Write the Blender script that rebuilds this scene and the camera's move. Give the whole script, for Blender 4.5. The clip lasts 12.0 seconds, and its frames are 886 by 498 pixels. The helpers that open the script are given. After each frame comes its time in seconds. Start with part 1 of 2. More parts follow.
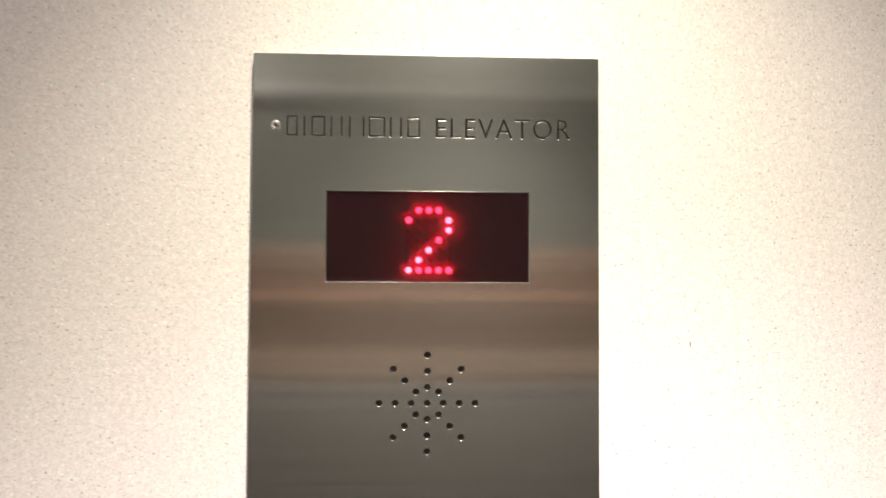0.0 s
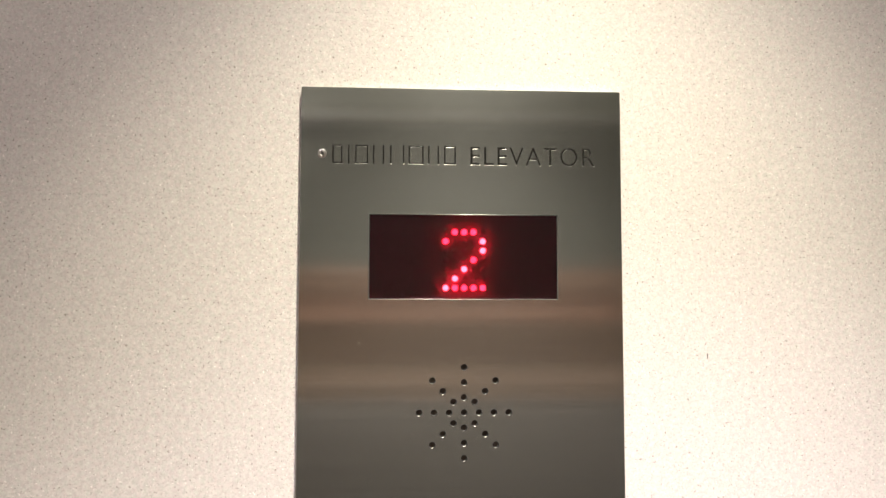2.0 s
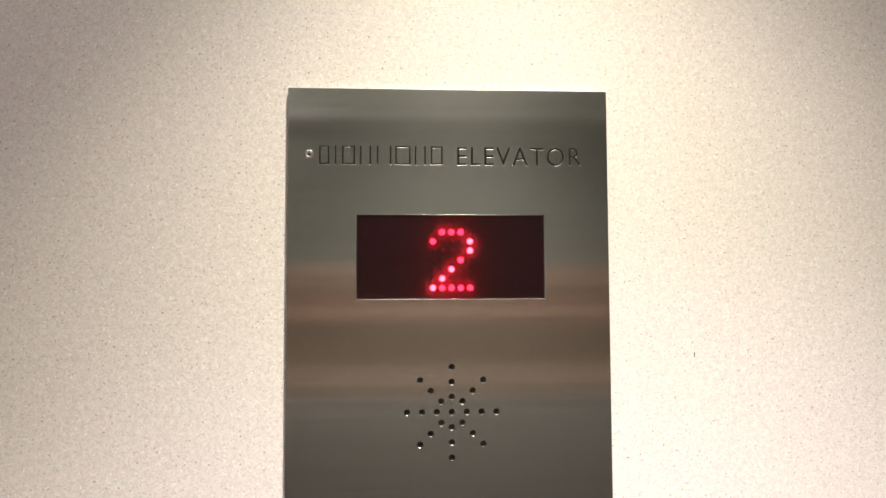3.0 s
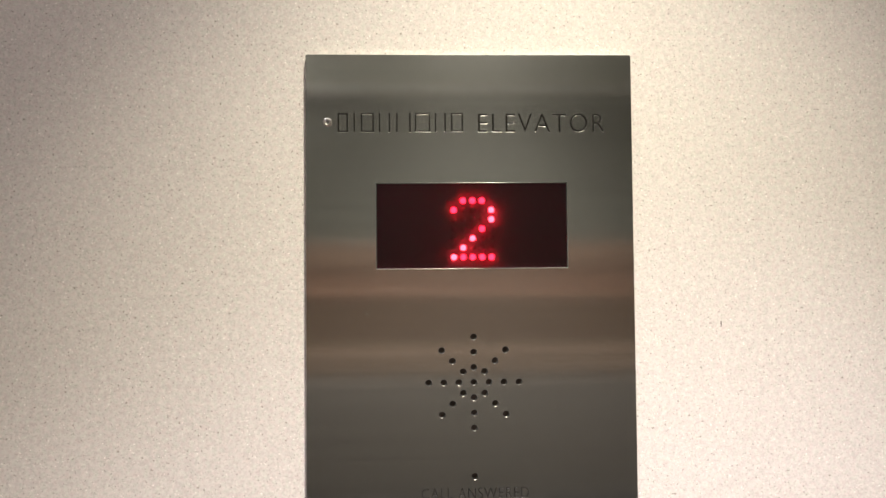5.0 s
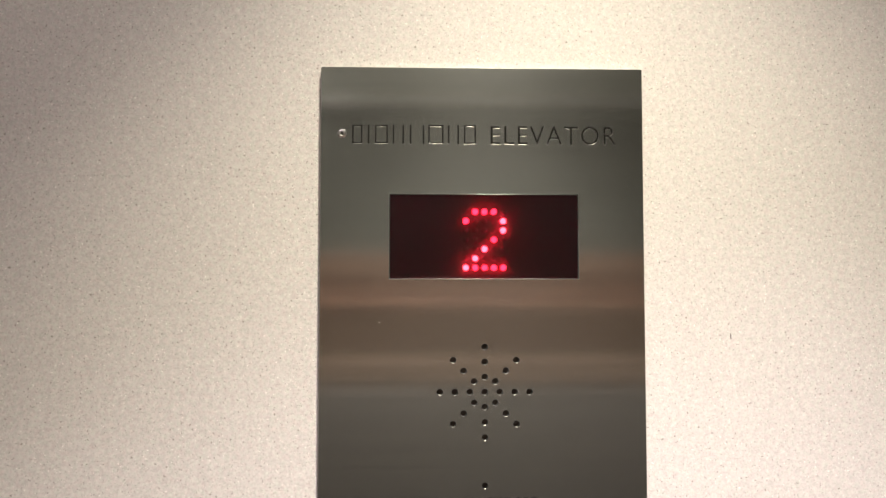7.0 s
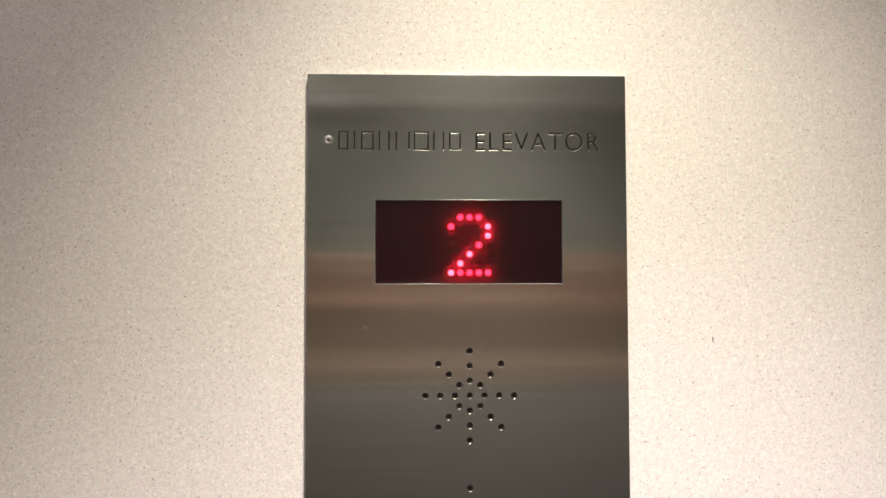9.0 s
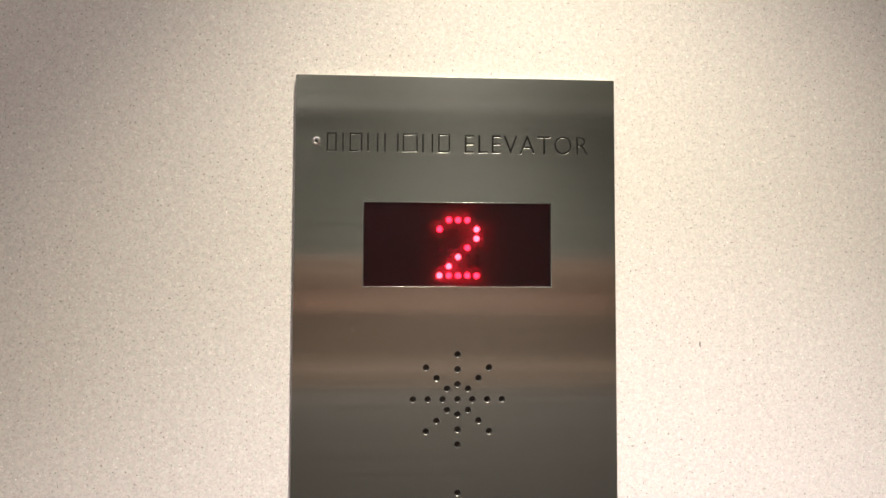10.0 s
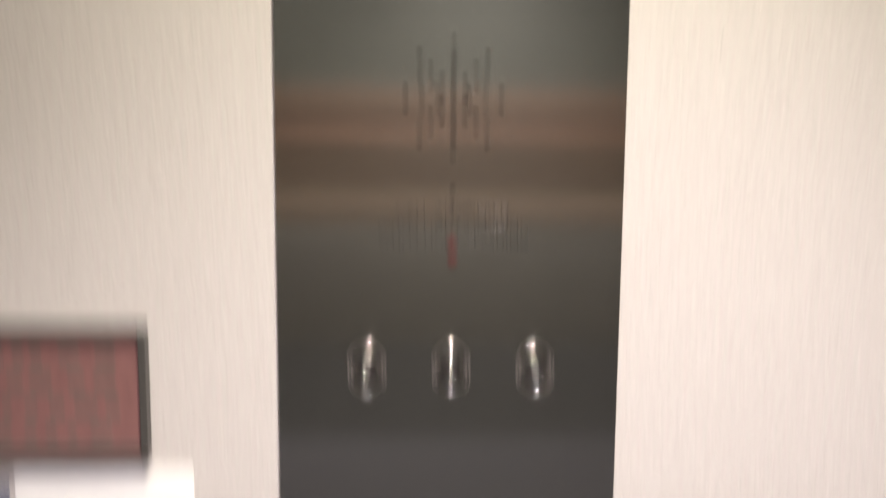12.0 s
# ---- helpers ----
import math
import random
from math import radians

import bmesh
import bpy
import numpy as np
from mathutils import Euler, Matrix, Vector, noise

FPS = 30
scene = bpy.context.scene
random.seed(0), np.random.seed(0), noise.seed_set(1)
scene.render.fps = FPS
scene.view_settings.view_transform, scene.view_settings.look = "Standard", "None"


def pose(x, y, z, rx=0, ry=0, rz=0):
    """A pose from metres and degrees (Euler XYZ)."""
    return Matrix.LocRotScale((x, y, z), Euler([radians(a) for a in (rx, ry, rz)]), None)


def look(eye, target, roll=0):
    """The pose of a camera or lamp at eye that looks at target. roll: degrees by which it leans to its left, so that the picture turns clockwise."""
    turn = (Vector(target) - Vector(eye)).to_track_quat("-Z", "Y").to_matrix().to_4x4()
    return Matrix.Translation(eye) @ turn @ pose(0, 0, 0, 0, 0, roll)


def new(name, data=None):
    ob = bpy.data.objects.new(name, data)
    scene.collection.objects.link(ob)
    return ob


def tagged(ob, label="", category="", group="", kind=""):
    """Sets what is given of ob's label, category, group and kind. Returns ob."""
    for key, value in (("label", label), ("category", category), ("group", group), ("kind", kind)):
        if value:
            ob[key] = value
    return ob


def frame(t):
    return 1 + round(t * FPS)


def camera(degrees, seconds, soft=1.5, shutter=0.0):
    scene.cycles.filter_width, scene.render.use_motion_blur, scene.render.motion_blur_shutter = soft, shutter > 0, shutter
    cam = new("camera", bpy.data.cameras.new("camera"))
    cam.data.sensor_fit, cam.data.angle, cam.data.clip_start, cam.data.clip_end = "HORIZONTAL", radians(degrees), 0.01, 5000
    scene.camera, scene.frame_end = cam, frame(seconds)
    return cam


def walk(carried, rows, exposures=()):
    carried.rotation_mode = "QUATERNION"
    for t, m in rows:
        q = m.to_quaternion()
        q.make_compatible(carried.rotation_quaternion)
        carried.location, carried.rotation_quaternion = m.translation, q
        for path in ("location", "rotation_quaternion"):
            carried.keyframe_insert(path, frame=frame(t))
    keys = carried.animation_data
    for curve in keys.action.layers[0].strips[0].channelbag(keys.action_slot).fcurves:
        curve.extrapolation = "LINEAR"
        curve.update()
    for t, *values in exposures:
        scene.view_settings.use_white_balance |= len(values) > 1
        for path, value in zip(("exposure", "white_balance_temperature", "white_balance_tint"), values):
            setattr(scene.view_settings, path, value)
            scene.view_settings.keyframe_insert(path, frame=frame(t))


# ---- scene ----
cam = camera(64.2, 12.0, soft=1.5, shutter=0.7)
PATH = [
    (0, (-0.009, -0.466, 1.605), (0.076, 1.531, 1.674), 0.3),
    (0.5, (-0.029, -0.486, 1.6), (0.049, 1.509, 1.716), 0.4),
    (1, (-0.043, -0.498, 1.605), (0.059, 1.495, 1.732), 0.1),
    (1.5, (-0.043, -0.503, 1.603), (0.07, 1.49, 1.735), -0.0),
    (2, (-0.042, -0.499, 1.603), (0.07, 1.494, 1.729), 0.1),
    (2.5, (-0.039, -0.501, 1.605), (0.067, 1.492, 1.726), -0.3),
    (3, (-0.034, -0.501, 1.605), (0.082, 1.492, 1.723), -0.2),
    (5, (-0.037, -0.493, 1.597), (0.033, 1.504, 1.661), -0.5),
    (5.5, (-0.042, -0.496, 1.6), (0.014, 1.503, 1.665), -0.3),
    (6, (-0.039, -0.5, 1.602), (0.011, 1.498, 1.671), 0.1),
    (6.5, (-0.04, -0.501, 1.599), (0.018, 1.497, 1.684), 0.1),
    (7, (-0.043, -0.498, 1.597), (0.016, 1.499, 1.69), 0.0),
    (9, (-0.034, -0.504, 1.603), (0.03, 1.494, 1.686), -0.1),
    (9.5, (-0.039, -0.504, 1.602), (0.061, 1.491, 1.695), 0.0),
    (10, (-0.038, -0.501, 1.6), (0.075, 1.494, 1.703), 0.2),
    (10.5, (-0.038, -0.5, 1.601), (0.079, 1.494, 1.7), 0.4),
    (11, (-0.035, -0.495, 1.599), (0.083, 1.499, 1.7), 0.4),
    (11.5, (-0.035, -0.493, 1.598), (0.09, 1.501, 1.686), 0.2),
    (11.6, (-0.034, -0.492, 1.59), (0.078, 1.504, 1.655), 0.3),
    (11.7, (-0.031, -0.489, 1.577), (0.065, 1.508, 1.605), 0.2),
    (11.8, (-0.038, -0.481, 1.552), (0.087, 1.514, 1.511), 0.3),
    (11.9, (-0.029, -0.476, 1.527), (0.063, 1.519, 1.425), 0.3),
    (12, (-0.021, -0.467, 1.468), (0.047, 1.522, 1.271), 0.5),
]
EXPOSE = [(0, 0.46), (0.5, 0.30), (1, 0.25), (2.5, 0.21), (3, 0.19), (5, 0.01), (7, 0.02), (9, 0.06), (11.5, 0.07), (12, -0.04)]
walk(cam, [(t, look(eye, target, roll)) for t, eye, target, roll in PATH], EXPOSE)

# ---- world, lights ----
world = bpy.data.worlds.new("world")
scene.world = world
world.use_nodes = True
world.node_tree.nodes["Background"].inputs[0].default_value = (0.9, 0.85, 0.8, 1)
world.node_tree.nodes["Background"].inputs[1].default_value = 0.02

CEIL = 2.42
REAR = -1.05
SIDE_L, SIDE_R = -0.80, 0.95
LAMPS = [  # x, y, watts, cone in degrees, softness of the cone, colour
    (0.057, -0.326, 124.0, 76.4, 1.0, (1.0, 0.938, 0.735)),
    (0.107, -0.657, 127.0, 86.4, 0.68, (1.0, 0.912, 0.990)),
    # added fill, unseen: brightens the left of the rear wall mirrored in the plate
    (-0.401, -0.900, 74.0, 62.5, 1.0, (1.0, 0.912, 0.960)),
]


def spot(name, x, y, watts, cone, blend, colour):
    data = bpy.data.lights.new(name, "SPOT")
    data.energy, data.color = watts, colour
    data.spot_size, data.spot_blend, data.shadow_soft_size = radians(cone), blend, 0.022
    ob = new(name, data)
    ob.matrix_world = look((x, y, CEIL - 0.030), (x, y, 0))
    return ob


for lamp in LAMPS:
    spot("unseen_downlight_beam", *lamp)


# ---- materials ----
def material(name):
    m = bpy.data.materials.new(name)
    m.use_nodes = True
    t = m.node_tree
    return m, t, t.nodes["Principled BSDF"]


def node(t, kind, **values):
    n = t.nodes.new(kind)
    for k, v in values.items():
        n.inputs[k.replace("_", " ")].default_value = v
    return n


def noise_node(t, vec, scale, detail=2.0, rough=0.5):
    n = node(t, "ShaderNodeTexNoise", Scale=scale, Detail=detail, Roughness=rough)
    t.links.new(vec, n.inputs["Vector"])
    return n.outputs["Fac"]


def ramp(t, fac, stops):
    n = t.nodes.new("ShaderNodeValToRGB")
    e = n.color_ramp.elements
    while len(e) < len(stops):
        e.new(0.5)
    for s, (p, c) in zip(e, stops):
        s.position, s.color = p, (*c, 1) if len(c) == 3 else c
    t.links.new(fac, n.inputs[0])
    return n.outputs[0]


def mix(t, fac, a, b, blend="MIX"):
    n = t.nodes.new("ShaderNodeMix")
    n.data_type, n.blend_type = "RGBA", blend
    for v, s in ((fac, n.inputs[0]), (a, n.inputs[6]), (b, n.inputs[7])):
        if isinstance(v, (int, float)):
            s.default_value = v
        elif isinstance(v, tuple):
            s.default_value = (*v, 1)
        else:
            t.links.new(v, s)
    return n.outputs[2]


def coords(t, scale=(1, 1, 1)):
    c = t.nodes.new("ShaderNodeTexCoord")
    mp = t.nodes.new("ShaderNodeMapping")
    mp.inputs["Scale"].default_value = scale
    t.links.new(c.outputs["Object"], mp.inputs[0])
    return mp.outputs[0]


def bump(t, bsdf, height, strength, distance):
    b = node(t, "ShaderNodeBump", Strength=strength, Distance=distance)
    t.links.new(height, b.inputs["Height"])
    t.links.new(b.outputs[0], bsdf.inputs["Normal"])


def laminate():
    m, t, b = material("speckled_laminate")
    v = coords(t)
    fine = ramp(t, noise_node(t, v, 600, 2, 0.6), [(0.30, (0.545, 0.505, 0.482)), (0.5, (0.615, 0.575, 0.549)), (0.72, (0.670, 0.632, 0.604))])
    broad = ramp(t, noise_node(t, v, 230, 3), [(0.3, (0.90, 0.89, 0.905)), (0.7, (1.0, 1.0, 0.99))])
    col = mix(t, 1.0, fine, broad, "MULTIPLY")
    for scale, stretch, lo, hi, tone in ((720, 1.0, 0.59, 0.70, (0.455, 0.413, 0.387)), (530, 0.9, 0.67, 0.74, (0.24, 0.210, 0.185)), (760, 1.1, 0.71, 0.77, (0.90, 0.86, 0.82))):
        mask = ramp(t, noise_node(t, coords(t, (1.0, stretch, stretch)), scale, 1, 0.4), [(lo, (0, 0, 0)), (hi, (0.85, 0.85, 0.85))])
        col = mix(t, mask, col, tone)
    tint = ramp(t, noise_node(t, v, 260, 2), [(0.32, (1.0, 0.955, 0.965)), (0.5, (1, 1, 1)), (0.68, (0.955, 1.0, 0.97))])
    col = mix(t, 1.0, col, tint, "MULTIPLY")
    t.links.new(col, b.inputs["Base Color"])
    b.inputs["Roughness"].default_value = 0.52
    b.inputs["Specular IOR Level"].default_value = 0.3
    bump(t, b, noise_node(t, v, 700, 2), 0.07, 0.0004)
    return m


def brushed(name, base, rough, aniso, scatter=0.36, share=0.082):
    m, t, b = material(name)
    b.inputs["Metallic"].default_value = 1
    v = coords(t, (0.5, 1.0, 60.0))
    v2 = coords(t, (900.0, 1.0, 9.0))
    col = ramp(t, noise_node(t, v, 3.0, 2, 0.5), [(0.2, tuple(c * 0.87 for c in base)), (0.8, tuple(min(1, c * 1.08) for c in base))])
    grain = ramp(t, noise_node(t, v2, 1.0, 2), [(0.3, (0.975, 0.975, 0.975)), (0.7, (1, 1, 1))])
    hair = ramp(t, noise_node(t, coords(t, (3.0, 1.0, 420.0)), 2.0, 3, 0.6), [(0.3, (0.915, 0.915, 0.915)), (0.7, (1, 1, 1))])
    col = mix(t, 1.0, col, hair, "MULTIPLY")
    t.links.new(mix(t, 1.0, col, grain, "MULTIPLY"), b.inputs["Base Color"])
    rr = node(t, "ShaderNodeMapRange")
    rr.inputs[3].default_value, rr.inputs[4].default_value = rough * 0.97, rough * 1.03
    t.links.new(noise_node(t, coords(t, (6, 6, 20)), 4.0, 3), rr.inputs[0])
    t.links.new(rr.outputs[0], b.inputs["Roughness"])
    b.inputs["Anisotropic"].default_value = aniso
    if aniso:
        tan = t.nodes.new("ShaderNodeTangent")
        tan.direction_type, tan.uv_map = "UV_MAP", "UVMap"
        t.links.new(tan.outputs[0], b.inputs["Tangent"])
        # the brushing also scatters light across its grain, up and down
        wide = t.nodes.new("ShaderNodeBsdfPrincipled")
        wide.inputs["Metallic"].default_value = 1
        wide.inputs["Roughness"].default_value = scatter
        wide.inputs["Anisotropic"].default_value = 0.6
        wide.inputs["Anisotropic Rotation"].default_value = 0.25
        t.links.new(tan.outputs[0], wide.inputs["Tangent"])
        t.links.new(b.inputs["Base Color"].links[0].from_socket, wide.inputs["Base Color"])
        both = t.nodes.new("ShaderNodeMixShader")
        both.inputs[0].default_value = share
        t.links.new(b.outputs[0], both.inputs[1])
        t.links.new(wide.outputs[0], both.inputs[2])
        t.links.new(both.outputs[0], t.nodes["Material Output"].inputs[0])
    return m


def plain(name, base, rough=0.5, metal=0.0, vary=0.12, scale=60.0, spec=0.5, relief=0.08):
    m, t, b = material(name)
    v = coords(t)
    lo, hi = tuple(c * (1 - vary) for c in base), tuple(min(1, c * (1 + vary)) for c in base)
    col = ramp(t, noise_node(t, v, scale, 4, 0.6), [(0.3, lo), (0.7, hi)])
    t.links.new(col, b.inputs["Base Color"])
    b.inputs["Roughness"].default_value, b.inputs["Metallic"].default_value = rough, metal
    b.inputs["Specular IOR Level"].default_value = spec
    if relief:
        bump(t, b, noise_node(t, v, scale * 6, 3), relief, 0.0006)
    return m


def wood(name, dark, light):
    m, t, b = material(name)
    v = coords(t, (1.5, 8.0, 22.0))
    g = ramp(t, noise_node(t, v, 3.5, 6, 0.65), [(0.25, dark), (0.75, light)])
    pores = ramp(t, noise_node(t, coords(t, (6, 30, 160)), 4, 3), [(0.35, (0.75, 0.75, 0.75)), (0.55, (1, 1, 1))])
    t.links.new(mix(t, 1.0, g, pores, "MULTIPLY"), b.inputs["Base Color"])
    b.inputs["Roughness"].default_value = 0.42
    return m


def glow(name, colour, strength):
    m, t, b = material(name)
    b.inputs["Base Color"].default_value = (0.4, 0.04, 0.06, 1)
    b.inputs["Emission Color"].default_value = (*colour, 1)
    b.inputs["Emission Strength"].default_value = strength
    b.inputs["Roughness"].default_value = 0.3
    return m


def smoked_red():
    """Red acrylic: takes away most light but red, with a clear gloss on its face."""
    m = bpy.data.materials.new("red_acrylic")
    m.use_nodes = True
    t = m.node_tree
    t.nodes.clear()
    out = t.nodes.new("ShaderNodeOutputMaterial")
    tr = t.nodes.new("ShaderNodeBsdfTransparent")
    tr.inputs[0].default_value = (0.72, 0.50, 0.53, 1)
    gl = t.nodes.new("ShaderNodeBsdfGlossy")
    gl.inputs["Roughness"].default_value = 0.3
    fr = t.nodes.new("ShaderNodeFresnel")
    fr.inputs[0].default_value = 1.45
    mx = t.nodes.new("ShaderNodeMixShader")
    t.links.new(fr.outputs[0], mx.inputs[0])
    t.links.new(tr.outputs[0], mx.inputs[1])
    t.links.new(gl.outputs[0], mx.inputs[2])
    t.links.new(mx.outputs[0], out.inputs[0])
    return m


M_WALL = laminate()
M_STEEL = brushed("brushed_steel", (0.605, 0.605, 0.585), 0.155, 0.97)
M_GROOVE = plain("cut_steel", (0.17, 0.165, 0.158), 0.38, 1.0, 0.08, 200, relief=0)
M_CHROME = plain("polished_chrome", (0.66, 0.65, 0.64), 0.12, 1.0, 0.05, 150, relief=0)
M_RING = plain("lock_ring_steel", (0.66, 0.65, 0.64), 0.10, 1.0, 0.06, 200, relief=0)
M_BARREL = plain("dark_lock_steel", (0.19, 0.185, 0.18), 0.12, 1.0, 0.1, 200, relief=0)
# near-black groove floor: the shade inside the engraving is put into the colour
M_GROOVE_SHADE = plain("engraving_shade", (0.007, 0.0065, 0.006), 0.8, 0.0, 0.1, 200, 0.1, 0)
M_PRINT = plain("grey_brown_print", (0.135, 0.105, 0.092), 0.45, 0.0, 0.1, 200)
M_CLOTH = plain("speaker_cloth", (0.120, 0.095, 0.083), 0.9, 0.0, 0.3, 300)
M_SCREW = plain("screw_steel", (0.66, 0.65, 0.63), 0.24, 1.0, 0.06, 300, relief=0)
M_LIP = plain("display_lip_steel", (0.28, 0.27, 0.26), 0.36, 1.0, 0.06, 300, relief=0)
M_BLACK = plain("matt_black", (0.012, 0.011, 0.011), 0.7, 0.0, 0.3, 120)
M_BOARD = plain("display_board", (0.50, 0.21, 0.33), 0.6, 0.0, 0.12, 400)
M_LED = glow("led_red", (1.0, 0.021, 0.052), 21.0)
M_LED_HOT = glow("led_red_bright", (1.0, 0.065, 0.095), 31.0)
M_LED_OFF = plain("led_unlit", (0.46, 0.16, 0.30), 0.35, 0.0, 0.1, 300)
M_LENS = smoked_red()
M_CALL = plain("red_jewel", (0.10, 0.006, 0.010), 0.05, 0.0, 0.1, 300)
M_PALE = plain("pale_grey_laminate", (0.144, 0.150, 0.114), 0.5, 0.0, 0.08, 40)
M_STRIP = plain("light_strip", (0.429, 0.429, 0.370), 0.4, 0.0, 0.06, 40)
M_GREY = plain("grey_laminate", (0.059, 0.063, 0.044), 0.5, 0.0, 0.08, 40)
M_WOOD = wood("stained_wood", (0.119, 0.076, 0.043), (0.145, 0.094, 0.055))
M_WOODD = wood("dark_stained_wood", (0.069, 0.046, 0.023), (0.090, 0.060, 0.032))
M_WOODM = wood("brown_stained_wood", (0.101, 0.057, 0.030), (0.129, 0.075, 0.040))
M_WOODP = wood("pale_reddish_wood", (0.244, 0.142, 0.081), (0.282, 0.166, 0.097))
M_TAN = wood("pale_wood", (0.204, 0.152, 0.099), (0.245, 0.184, 0.120))
M_MID = plain("mid_grey_laminate", (0.103, 0.103, 0.110), 0.55, 0.0, 0.1, 40)
M_WARM = plain("warm_grey_laminate", (0.096, 0.092, 0.072), 0.55, 0.0, 0.1, 40)
M_DARK = plain("charcoal_laminate", (0.047, 0.048, 0.043), 0.55, 0.0, 0.15, 40)
M_CEIL = plain("painted_ceiling", (0.72, 0.70, 0.67), 0.6, 0.0, 0.06, 20)
M_FLOOR = plain("dark_vinyl_floor", (0.15, 0.135, 0.13), 0.45, 0.0, 0.3, 30)
M_FRAME = plain("dark_grey_plastic", (0.06, 0.056, 0.052), 0.35, 0.0, 0.15, 200)
M_RED = plain("red_print", (0.211, 0.101, 0.095), 0.4, 0.0, 0.2, 90)
M_INK = plain("dark_chip", (0.10, 0.085, 0.075), 0.6, 0.0, 0.1, 200)
M_PAPER = plain("white_paper", (0.90, 0.88, 0.86), 0.75, 0.0, 0.03, 120)
M_CLOTHP = plain("dust", (0.16, 0.13, 0.12), 0.8)
M_BLUE = plain("blue_grey_card", (0.16, 0.17, 0.22), 0.6, 0.0, 0.1, 120)


def lamp_glow(watts, colour):
    m, t, b = material("lamp_glow")
    b.inputs["Emission Color"].default_value = (*colour, 1)
    b.inputs["Emission Strength"].default_value = 1.6 * watts
    return m



# ---- mesh helpers ----
def mesh_of(name, bm, mats):
    me = bpy.data.meshes.new(name)
    bm.normal_update()
    bm.to_mesh(me)
    bm.free()
    for m in mats if isinstance(mats, (list, tuple)) else [mats]:
        me.materials.append(m)
    return me


def part(name, bm, mats, parent, label=""):
    ob = new(name, mesh_of(name, bm, mats))
    ob.parent = parent
    return tagged(ob, label)


def thing(name, label, category, group="", kind=""):
    return tagged(new(name), label, category, group, kind)


def box(x0, x1, y0, y1, z0, z1, bevel=0.0, segs=2):
    bm = bmesh.new()
    bmesh.ops.create_cube(bm, size=1)
    for v in bm.verts:
        v.co = Vector(((x0 + x1) / 2 + v.co.x * (x1 - x0), (y0 + y1) / 2 + v.co.y * (y1 - y0), (z0 + z1) / 2 + v.co.z * (z1 - z0)))
    if bevel:
        bmesh.ops.bevel(bm, geom=bm.edges[:], offset=bevel, segments=segs, affect="EDGES", profile=0.5)
    return bm


def lathe(profile, x, y, z, n=40):
    """A turned shape about an axis along y through (x, z): profile rows are (radius, y offset)."""
    bm = bmesh.new()
    rings = []
    for r, dy in profile:
        if r < 1e-7:
            rings.append([bm.verts.new((x, y + dy, z))])
        else:
            rings.append([bm.verts.new((x + r * math.cos(2 * math.pi * i / n), y + dy, z + r * math.sin(2 * math.pi * i / n))) for i in range(n)])
    for a, b in zip(rings, rings[1:]):
        for i in range(n):
            j = (i + 1) % n
            if len(a) == 1 and len(b) == 1:
                continue
            if len(a) == 1:
                bm.faces.new((a[0], b[j], b[i]))
            elif len(b) == 1:
                bm.faces.new((a[i], a[j], b[0]))
            else:
                bm.faces.new((a[i], a[j], b[j], b[i]))
    bmesh.ops.recalc_face_normals(bm, faces=bm.faces[:])
    return bm


def smooth(ob, angle=40):
    for f in ob.data.polygons:
        f.use_smooth = True
    ob.data.set_sharp_from_angle(angle=radians(angle))
    return ob


def structure(name, bm, mats, label, category):
    return tagged(new(name, mesh_of(name, bm, mats)), label, category, kind="structure")


# ---- the lift cab ----
FACE = 0.004  # the wall's face; the panel's front stands at y = 0
wall = structure("wall_front", box(SIDE_L, SIDE_R, FACE, 0.09, 0, CEIL), M_WALL, "beige speckled laminate lift wall around the control panel", "wall")
structure("wall_left", box(SIDE_L - 0.08, SIDE_L, REAR - 0.08, 0.09, 0, CEIL), M_WALL, "beige speckled laminate side wall of the lift cab", "wall")
structure("wall_right", box(SIDE_R, SIDE_R + 0.08, REAR - 0.08, 0.09, 0, CEIL), M_WALL, "beige speckled laminate side wall of the lift cab", "wall")
structure("floor", box(SIDE_L - 0.08, SIDE_R + 0.08, REAR - 0.08, 0.09, -0.08, 0), M_FLOOR, "dark vinyl floor of the lift cab", "floor")
structure("ceiling", box(SIDE_L - 0.08, SIDE_R + 0.08, REAR - 0.08, 0.09, CEIL, CEIL + 0.08), M_CEIL, "pale painted ceiling of the lift cab", "ceiling")
structure("wall_rear", box(SIDE_L, SIDE_R, REAR - 0.08, REAR, 0, CEIL), [M_GREY], "grey laminate rear wall of the lift cab", "wall")


def rounded_rail(z0, z1, depth):
    """A bar along x with a rounded face towards +y."""
    bm = bmesh.new()
    prof = [(REAR, z0)] + [(REAR + 0.008 + depth * (1 - (1 - k / 14) ** 2), z0 + (z1 - z0) * k / 14) for k in range(15)] + [(REAR, z1)]
    ends = [[bm.verts.new((x, y, z)) for y, z in prof] for x in (SIDE_L, SIDE_R)]
    for k in range(len(prof) - 1):
        bm.faces.new((ends[0][k], ends[0][k + 1], ends[1][k + 1], ends[1][k]))
    bm.faces.new(ends[0])
    bm.faces.new(ends[1][::-1])
    bmesh.ops.recalc_face_normals(bm, faces=bm.faces[:])
    return bm


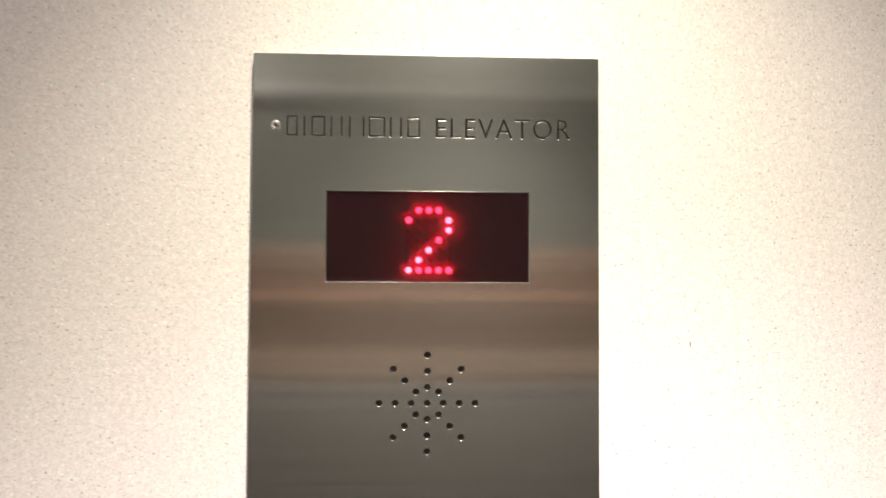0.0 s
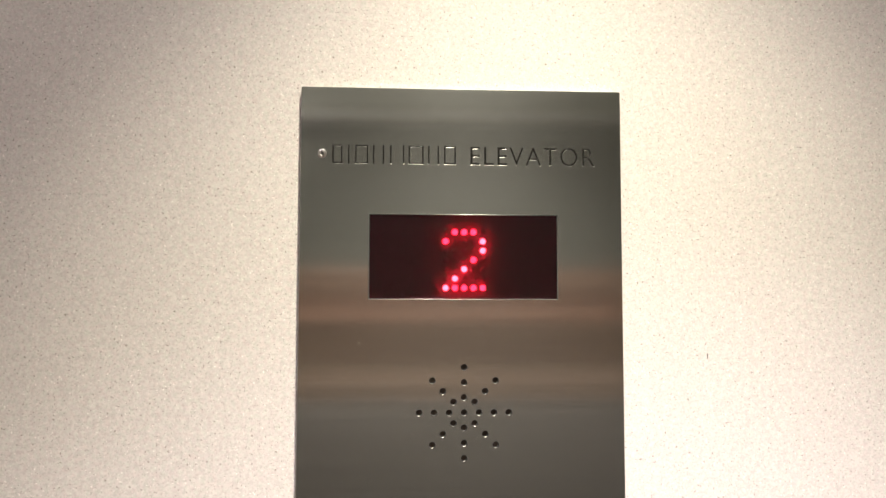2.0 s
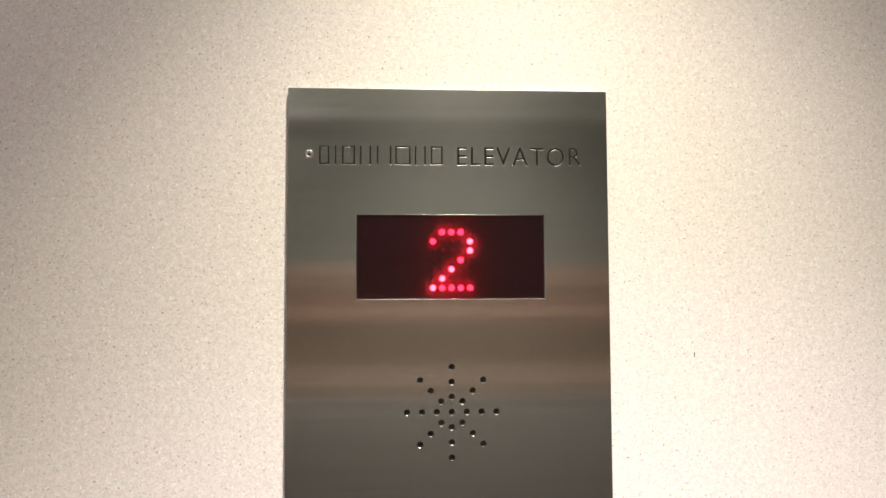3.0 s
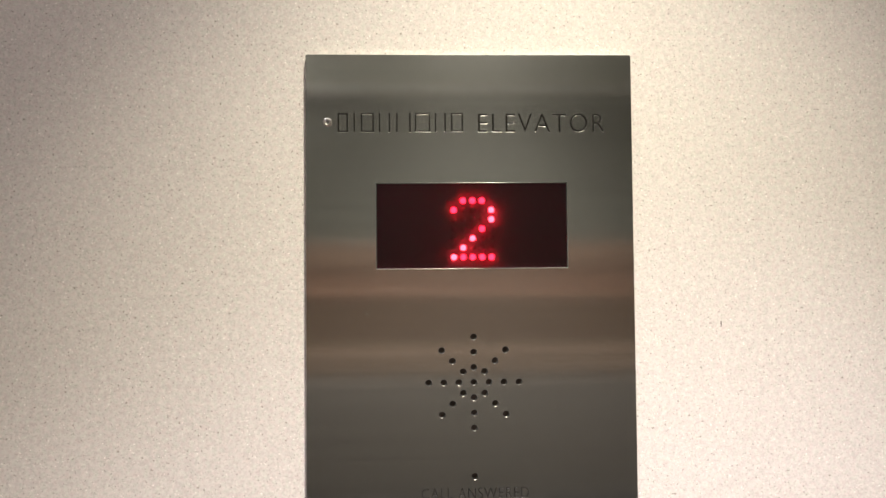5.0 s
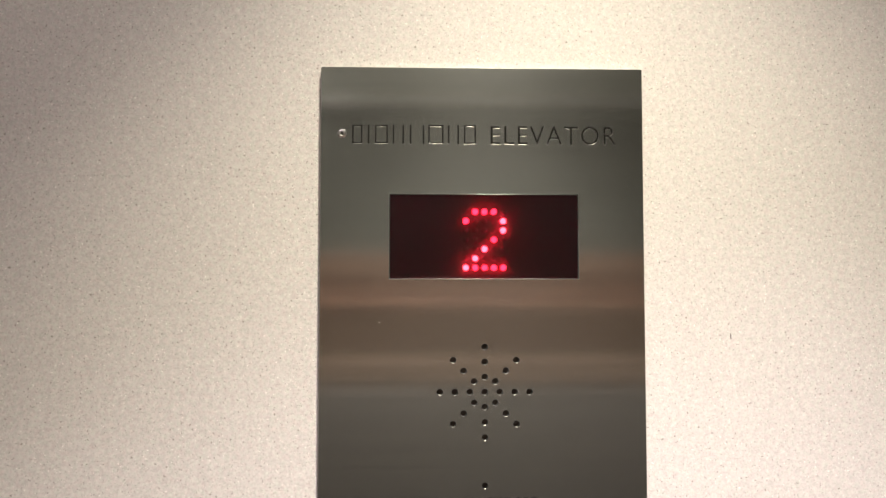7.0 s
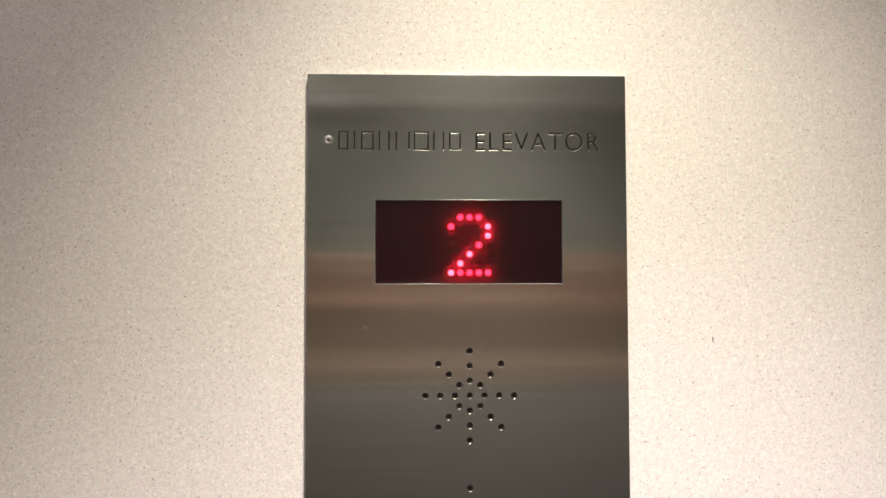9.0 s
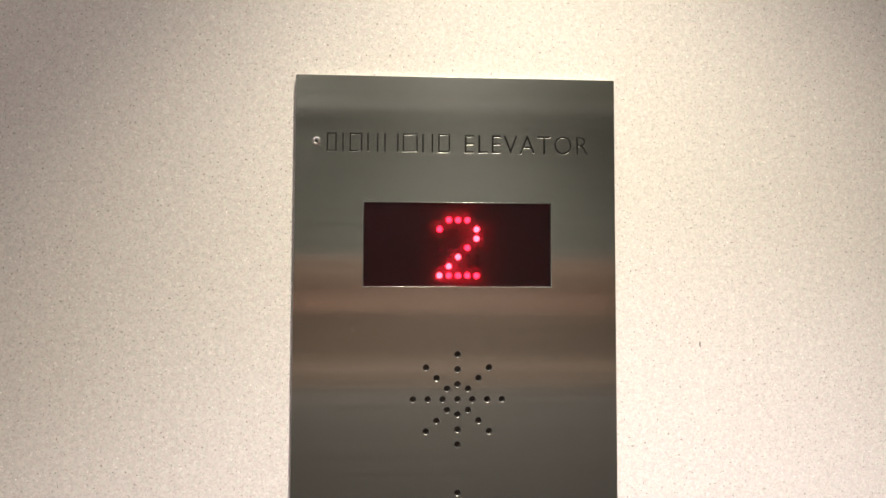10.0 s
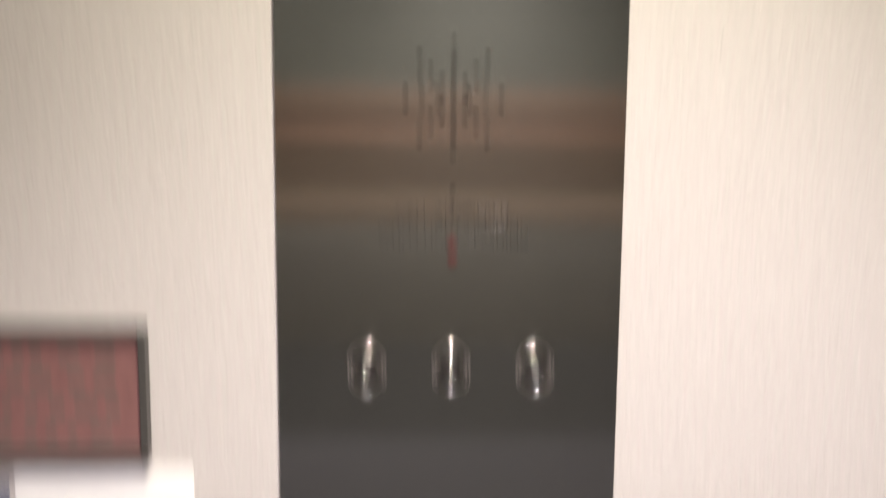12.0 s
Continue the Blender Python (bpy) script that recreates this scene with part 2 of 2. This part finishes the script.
structure("trim_1", box(SIDE_L, SIDE_R, REAR, REAR + 0.012, 1.607, 1.659, 0.003), M_WOOD, "reddish stained wooden band along the rear wall", "trim")
structure("trim_8", box(SIDE_L, SIDE_R, REAR, REAR + 0.009, 1.562, 1.605, 0.002), M_WOODM, "brown stained wooden band along the rear wall", "trim")
structure("trim_2", box(SIDE_L, SIDE_R, REAR, REAR + 0.014, 1.546, 1.560, 0.003), M_WOODP, "thin pale reddish wooden strip along the rear wall", "trim")
structure("trim_3", box(SIDE_L, SIDE_R, REAR, REAR + 0.01, 1.442, 1.544, 0.002), M_WOODD, "dark stained wooden band along the rear wall", "trim")
smooth(structure("trim_4", rounded_rail(1.372, 1.440, 0.010), M_TAN, "pale rounded wooden bumper rail along the rear wall", "trim"))
smooth(structure("trim_10", rounded_rail(1.110, 1.370, 0.030), M_WARM, "warm grey cove panel below the bumper rail", "trim"))
structure("trim_5", box(SIDE_L, SIDE_R, REAR, REAR + 0.008, 0.900, 1.108, 0.002), M_DARK, "charcoal laminate middle panel of the rear wall", "trim")
structure("trim_9", box(SIDE_L, SIDE_R, REAR, REAR + 0.01, 0.100, 0.898, 0.002), M_MID, "dark grey laminate lower panel of the rear wall", "trim")
structure("trim_6", box(SIDE_L, SIDE_R, REAR, REAR + 0.010, 2.003, CEIL - 0.002, 0.002), M_PALE, "pale grey laminate frieze of the rear wall", "trim")
structure("trim_7", box(SIDE_L, SIDE_R, REAR, REAR + 0.014, 1.990, 2.001, 0.002), M_STRIP, "thin pale strip below the frieze of the rear wall", "trim")

# recessed downlights, all out of view; the third is an added fill source
for lx, ly, watts, cone, blend, colour in LAMPS:
    dl = thing("downlight", "unseen round recessed ceiling downlight with metal ring, lit", "ceiling light", "ceiling downlights")
    bm = bmesh.new()
    rows = [(0.036, 0.0), (0.036, -0.006), (0.046, -0.008), (0.055, -0.004), (0.056, 0.0)]
    n = 40
    rings = [[bm.verts.new((lx + r * math.cos(2 * math.pi * i / n), ly + r * math.sin(2 * math.pi * i / n), CEIL + dz)) for i in range(n)] for r, dz in rows]
    for a, b in zip(rings, rings[1:]):
        for i in range(n):
            bm.faces.new((a[i], a[(i + 1) % n], b[(i + 1) % n], b[i]))
    bmesh.ops.recalc_face_normals(bm, faces=bm.faces[:])
    smooth(part("trim_ring", bm, M_CHROME, dl))
    bm = bmesh.new()
    bmesh.ops.create_circle(bm, cap_ends=True, segments=32, radius=0.0355, matrix=pose(lx, ly, CEIL - 0.003, 180))
    part("lamp_lens", bm, lamp_glow(watts, colour), dl, "warm glowing lamp lens")


# ---- the control panel ----
panel = thing("lift_control_panel", "brushed stainless steel lift control panel with red floor display", "control panel")
PW, PT, PB = 0.115, 1.75, 0.86
WX0, WX1, WZ0, WZ1 = -0.066, 0.068, 1.5991, 1.659
CX = 0.001


def plate():
    """The faceplate: rounded corners, a small round-over along its front edge."""
    bm = bmesh.new()
    r, rows = 0.0011, []
    outline = []
    for cx, cz, a0 in ((PW - r, PT - r, 0), (-PW + r, PT - r, 90), (-PW + r, PB + r, 180), (PW - r, PB + r, 270)):
        for k in range(5):
            a = radians(a0 + k * 22.5)
            outline.append((cx, cz, math.cos(a), math.sin(a)))
    for inset, y in ((0.0, FACE), (0.0, 0.0003), (0.0001, 0.0001), (0.0003, 0.0)):
        rows.append([bm.verts.new((cx + (r - inset) * c, y, cz + (r - inset) * s)) for cx, cz, c, s in outline])
    n = len(outline)
    for a, b in zip(rows, rows[1:]):
        for i in range(n):
            bm.faces.new((a[i], a[(i + 1) % n], b[(i + 1) % n], b[i]))
    bm.faces.new(rows[-1])
    bm.faces.new(rows[0][::-1])
    bmesh.ops.recalc_face_normals(bm, faces=bm.faces[:])
    return bm


def flat_to_mesh(curve, name):
    ob = new(name, curve)
    dg = bpy.context.evaluated_depsgraph_get()
    me = bpy.data.meshes.new_from_object(ob.evaluated_get(dg))
    bpy.data.objects.remove(ob)
    return me


SLOPE = 0.48  # depth of a cut against the run of its flank


def groove(curve, x0, x1, z0, z1, run, slope=SLOPE):
    """A cutter from flat outlines: flanks that slope in, fitted to the given rectangle on the panel's face."""
    me = flat_to_mesh(curve, "cut")
    co = np.array([v.co[:] for v in me.vertices])
    lo, hi = co.min(0), co.max(0)
    sx, sz = (x1 - x0) / (hi[0] - lo[0]), (z1 - z0) / (hi[1] - lo[1])
    top = hi[2]
    bm = bmesh.new()
    bm.from_mesh(me)
    for v in bm.verts:
        x, y, z = v.co
        v.co = Vector((x0 + (x - lo[0]) * sx, (z / top) * run * slope, z0 + (y - lo[1]) * sz))
    bmesh.ops.remove_doubles(bm, verts=bm.verts[:], dist=1e-6)
    bmesh.ops.recalc_face_normals(bm, faces=bm.faces[:])
    for f in bm.faces:
        # the flat floor of the cut takes the painted shade, the flanks stay steel
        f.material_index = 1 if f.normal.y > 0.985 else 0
    bpy.data.meshes.remove(me)
    return bm


def text_curve(words, thin, run, spacing=1.0, wordgap=1.0):
    c = bpy.data.curves.new("words", "FONT")
    c.body, c.size, c.space_character, c.space_word = words, 1.0, spacing, wordgap
    c.fill_mode, c.offset, c.bevel_depth, c.bevel_resolution, c.resolution_u = "BOTH", -thin - run, run, 0, 6
    return c


def shape_curve(shapes, run):
    """Plain shapes side by side, in metres: (x0, x1, kind), a single upright stroke, a pair of them or a square outline."""
    c = bpy.data.curves.new("shapes", "CURVE")
    c.dimensions, c.fill_mode, c.bevel_depth, c.bevel_resolution = "2D", "BOTH", run, 0
    h, w, q = 0.0132, 0.00115, run

    def loop(x0, x1, z0, z1):
        s = c.splines.new("POLY")
        s.points.add(3)
        for p, (x, z) in zip(s.points, ((x0, z0), (x1, z0), (x1, z1), (x0, z1))):
            p.co = (x, z, 0, 1)
        s.use_cyclic_u = True

    for x0, x1, kind in shapes:
        if kind == "outline":
            loop(x0 + q, x1 - q, q, h - q)
            loop(x0 + w - q, x1 - w + q, w - q, h - w + q)
        else:
            for left in (x0, x1 - w) if kind == "pair" else (x0,):
                loop(left + q, left + w - q, q, h - q)
    return c


def cylinder_cut(x, z, r, sink=0.0, n=20):
    """A drilled hole with a small countersink."""
    rows = [(0.0, -0.0012), (r + 0.0015, -0.0012), (r, 0.0003), (r, 0.01), (0.0, 0.01)] if sink else [(0.0, -0.002), (r, -0.002), (r, 0.01), (0.0, 0.01)]
    return lathe(rows, x, 0, z, n)


HOLES = [(CX, 1.5198)]
for arm in range(8):
    for ring in (1, 2, 3):
        a = radians(45 * arm)
        HOLES.append((CX + 0.0105 * ring * math.cos(a), 1.5198 + 0.0105 * ring * math.sin(a)))
HOLES.append((CX, 1.455))

cutters = []
RUN_T = 0.00011
NAME_SHAPES = [
    (0.0222, 0.0295, "outline"), (0.0333, 0.0345, "single"), (0.0384, 0.0476, "outline"), (0.0510, 0.0590, "pair"),
    (0.0631, 0.0734, "pair"), (0.0762, 0.0871, "outline"), (0.0902, 0.0981, "pair"), (0.1016, 0.1102, "outline"),
]
ZT0, ZT1 = 1.6950, 1.7085
cutters.append(groove(shape_curve(NAME_SHAPES, 0.00009), -PW + 0.0222, -PW + 0.1102, ZT0, ZT1, 0.00009))
cutters.append(groove(text_curve("ELEVATOR", 0.003, 0.0062, 1.12), 0.0056, 0.0958, ZT0 - 0.0003, ZT1 - 0.0003, RUN_T))
cutters.append(groove(text_curve("CALL ANSWERED", 0.004, 0.013, 1.10, 1.1), -0.0360, 0.0385, 1.4398, 1.4474, 0.00009, 0.72))
cutters.append(groove(text_curve("WHEN LIGHT FLASHING", 0.004, 0.013, 1.10, 1.1), -0.0485, 0.0515, 1.4275, 1.4351, 0.00009, 0.72))
for hx, hz in HOLES:
    cutters.append(cylinder_cut(hx, hz, 0.00205, 0.0004))
cutters.append(cylinder_cut(CX, 1.4195, 0.0038, 0.0, 28))
cutters.append(box(WX0, WX1, -0.004, 0.012, WZ0, WZ1))


def cut_plate():
    me = mesh_of("faceplate", plate(), [M_STEEL, M_GROOVE, M_GROOVE_SHADE])
    for bm in cutters:
        tool = new("cut", mesh_of("cut", bm, [M_GROOVE, M_GROOVE_SHADE]))
        work = new("work", me)
        md = work.modifiers.new("cut", "BOOLEAN")
        md.operation, md.object, md.solver, md.material_mode = "DIFFERENCE", tool, "EXACT", "TRANSFER"
        dg = bpy.context.evaluated_depsgraph_get()
        me = bpy.data.meshes.new_from_object(work.evaluated_get(dg))
        bpy.data.objects.remove(work)
        bpy.data.objects.remove(tool)
    me.name = "faceplate"
    for f in me.polygons:
        f.use_smooth = False
    uv = me.uv_layers.new(name="UVMap") if "UVMap" not in me.uv_layers else me.uv_layers["UVMap"]
    for lp in me.loops:
        co = me.vertices[lp.vertex_index].co
        uv.data[lp.index].uv = (co.x + co.y * 0.37, co.z + co.y * 0.21)
    return me


face = new("faceplate", cut_plate())
face.parent = panel
tagged(face, "brushed stainless steel plate with engraved lettering and drilled speaker holes")

# backing behind the drilled holes
part("speaker_backing", box(CX - 0.036, CX + 0.036, 0.0036, 0.00385, 1.448, 1.556), M_CLOTH, panel, "black cloth behind the speaker holes")

# floor display: board, lamps in a 5 x 7 grid, red lens
disp = part("floor_display", box(WX0 + 0.0001, WX1 - 0.0001, 0.0034, 0.00385, WZ0 + 0.0001, WZ1 - 0.0001), M_BOARD, panel, "dot-matrix floor display showing the number 2 in red")
TWO = ("01110", "10001", "00001", "00010", "00100", "01000", "11111")
HOT = ((2, 4), (4, 2), (5, 1), (6, 0), (1, 4))
PITCH, DX, DZ = 0.00665, 0.0014, 1.6270
dome = [(0.00205, 0.0), (0.00205, -0.0004), (0.0019, -0.0009), (0.0013, -0.0014), (0.0006, -0.00165), (0.0, -0.0017)]
led_meshes = {}
for key, mat in (("on", M_LED), ("hot", M_LED_HOT), ("off", M_LED_OFF)):
    me = mesh_of("led", lathe(dome, 0, 0, 0, 14), mat)
    for f in me.polygons:
        f.use_smooth = True
    led_meshes[key] = me
    if key == "off":
        for v in me.vertices:
            v.co.y *= 0.35
for row in range(7):
    for colm in range(5):
        lit = TWO[row][colm] == "1"
        key = "hot" if (row, colm) in HOT else "on" if lit else "off"
        led = new("led", led_meshes[key])
        led.parent = disp
        led.location = (DX + (colm - 2) * PITCH, 0.0034, DZ + (3 - row) * PITCH)
part("display_lens", box(WX0 + 0.00015, WX1 - 0.00015, 0.0009, 0.0014, WZ0 + 0.00015, WZ1 - 0.00015), M_LENS, disp, "glossy dark red acrylic window")

bez = bmesh.new()
prof = [(-0.0001, 0.0012), (-0.0001, 0.0002), (0.0, -0.00003), (0.00015, -0.0001), (0.0003, -0.00006), (0.00035, 0.00004)]
rows = [[bez.verts.new((x, y, z)) for x, z in ((WX0 - o, WZ0 - o), (WX1 + o, WZ0 - o), (WX1 + o, WZ1 + o), (WX0 - o, WZ1 + o))] for o, y in prof]
for a, b in zip(rows, rows[1:]):
    for i in range(4):
        bez.faces.new((a[i], a[(i + 1) % 4], b[(i + 1) % 4], b[i]))
bmesh.ops.recalc_face_normals(bez, faces=bez.faces[:])
smooth(part("display_bezel", bez, M_LIP, disp, "thin bright metal lip round the display window"), 60)

part("dust_speck", box(0.0448, 0.0453, 0.00075, 0.00092, 1.6178, 1.6183), M_CLOTHP, disp)

part("dust_speck", lathe([(0.0, -0.0002), (0.0002, -0.00015), (0.0003, 0.0001)], -0.0728, 0, 1.5684, 8), M_PAPER, panel)

# tamper-proof screw
scr = smooth(part("screw", lathe([(0.0, 0.0012), (0.0011, 0.0012), (0.0012, -0.0004), (0.0020, -0.0010), (0.0029, -0.0008), (0.0034, -0.0001), (0.0035, 0.0003)], -0.0998, 0, 1.7020, 24), M_SCREW, panel, "bright security screw with a drilled centre"), 30)
part("screw_socket", lathe([(0.0, 0.0), (0.00125, 0.0)], -0.0998, -0.00035, 1.7020, 12), M_BLACK, scr)

# call lamp
smooth(part("call_lamp", lathe([(0.0037, 0.0036), (0.0037, -0.0006), (0.0034, -0.0018), (0.0025, -0.0028), (0.0012, -0.0033), (0.0, -0.0034)], CX, 0, 1.4195, 28), M_CALL, panel, "small domed red call lamp"))

# three key switches
KZ = 1.340
for kx, turn in ((-0.0555, 25), (0.001, 0), (0.0580, -28)):
    ring = [(0.0116 + 0.0022 * math.cos(math.pi * k / 12), -0.0026 * math.sin(math.pi * k / 12)) for k in range(13)]
    bez = smooth(part("key_switch", lathe(ring, kx, 0, KZ, 44), M_RING, panel, "round chrome key switch"), 60)
    smooth(part("lock_barrel", lathe([(0.0, -0.0013), (0.0064, -0.0013), (0.0072, -0.0011), (0.0078, -0.0005), (0.0079, 0.0)], kx, 0, KZ, 32), M_BARREL, bez), 35)
    slot = box(-0.0008, 0.0008, -0.0016, -0.0011, -0.0048, 0.0048, 0.0002, 1)
    for v in slot.verts:
        a = radians(turn)
        x, z = v.co.x, v.co.z
        v.co.x, v.co.z = kx + x * math.cos(a) + z * math.sin(a), KZ - x * math.sin(a) + z * math.cos(a)
    part("keyway", slot, M_BLACK, bez)

# a dark nick in the laminate
nick = bmesh.new()
pts = [(-0.0004, 0.0020), (0.0002, 0.0022), (0.0005, 0.0006), (0.0003, -0.0020), (-0.0002, -0.0017), (-0.0005, 0.0004)]
front = [nick.verts.new((0.178 + x, FACE - 0.0002, 1.558 + z)) for x, z in pts]
back = [nick.verts.new((0.178 + x, FACE + 0.0005, 1.558 + z)) for x, z in pts]
nick.faces.new(front)
for i in range(6):
    nick.faces.new((front[i], front[(i + 1) % 6], back[(i + 1) % 6], back[i]))
bmesh.ops.recalc_face_normals(nick, faces=nick.faces[:])
part("chip", nick, M_INK, wall)

# ---- notices beside the panel ----
sign = thing("framed_notice", "red printed notice in a dark grey frame on the wall", "sign")
SX0, SX1, SZ0, SZ1 = -0.400, -0.2015, 1.280, 1.370
part("sign_face", box(SX0 + 0.004, SX1 - 0.004, -0.0005, FACE, SZ0 + 0.004, SZ1 - 0.004), M_RED, sign, "dark red printed face")
for nm, b4 in (("frame_side", (SX0, SX0 + 0.0048, SZ0, SZ1)), ("frame_side", (SX1 - 0.0048, SX1, SZ0, SZ1)), ("frame_rail", (SX0 + 0.0049, SX1 - 0.0049, SZ1 - 0.0048, SZ1)), ("frame_rail", (SX0 + 0.0049, SX1 - 0.0049, SZ0, SZ0 + 0.0048))):
    part(nm, box(b4[0], b4[1], -0.004, FACE, b4[2], b4[3], 0.0008), M_FRAME, sign)
rng = random.Random(4)
for row in range(4):
    x, z = SX0 + 0.012, SZ1 - 0.020 - row * 0.018
    while x < SX1 - 0.025:
        w = rng.uniform(0.005, 0.015)
        part("print_bar", box(x, min(x + w, SX1 - 0.010), -0.0008, -0.0004, z - 0.0036, z + 0.0036), M_PRINT, sign)
        x += w + rng.uniform(0.004, 0.012)

sheet = thing("paper_notice", "white paper notice fixed flat to the wall", "notice")
part("sheet", box(-0.2940, -0.174, FACE - 0.0012, FACE - 0.0001, 1.09, 1.268, 0.0003, 1), M_PAPER, sheet)
card = thing("small_card", "blue-grey card fixed to the wall beside the paper notice", "card")
part("card_face", box(-0.385, -0.298, FACE - 0.0014, FACE - 0.0001, 1.12, 1.259, 0.0003, 1), M_BLUE, card)
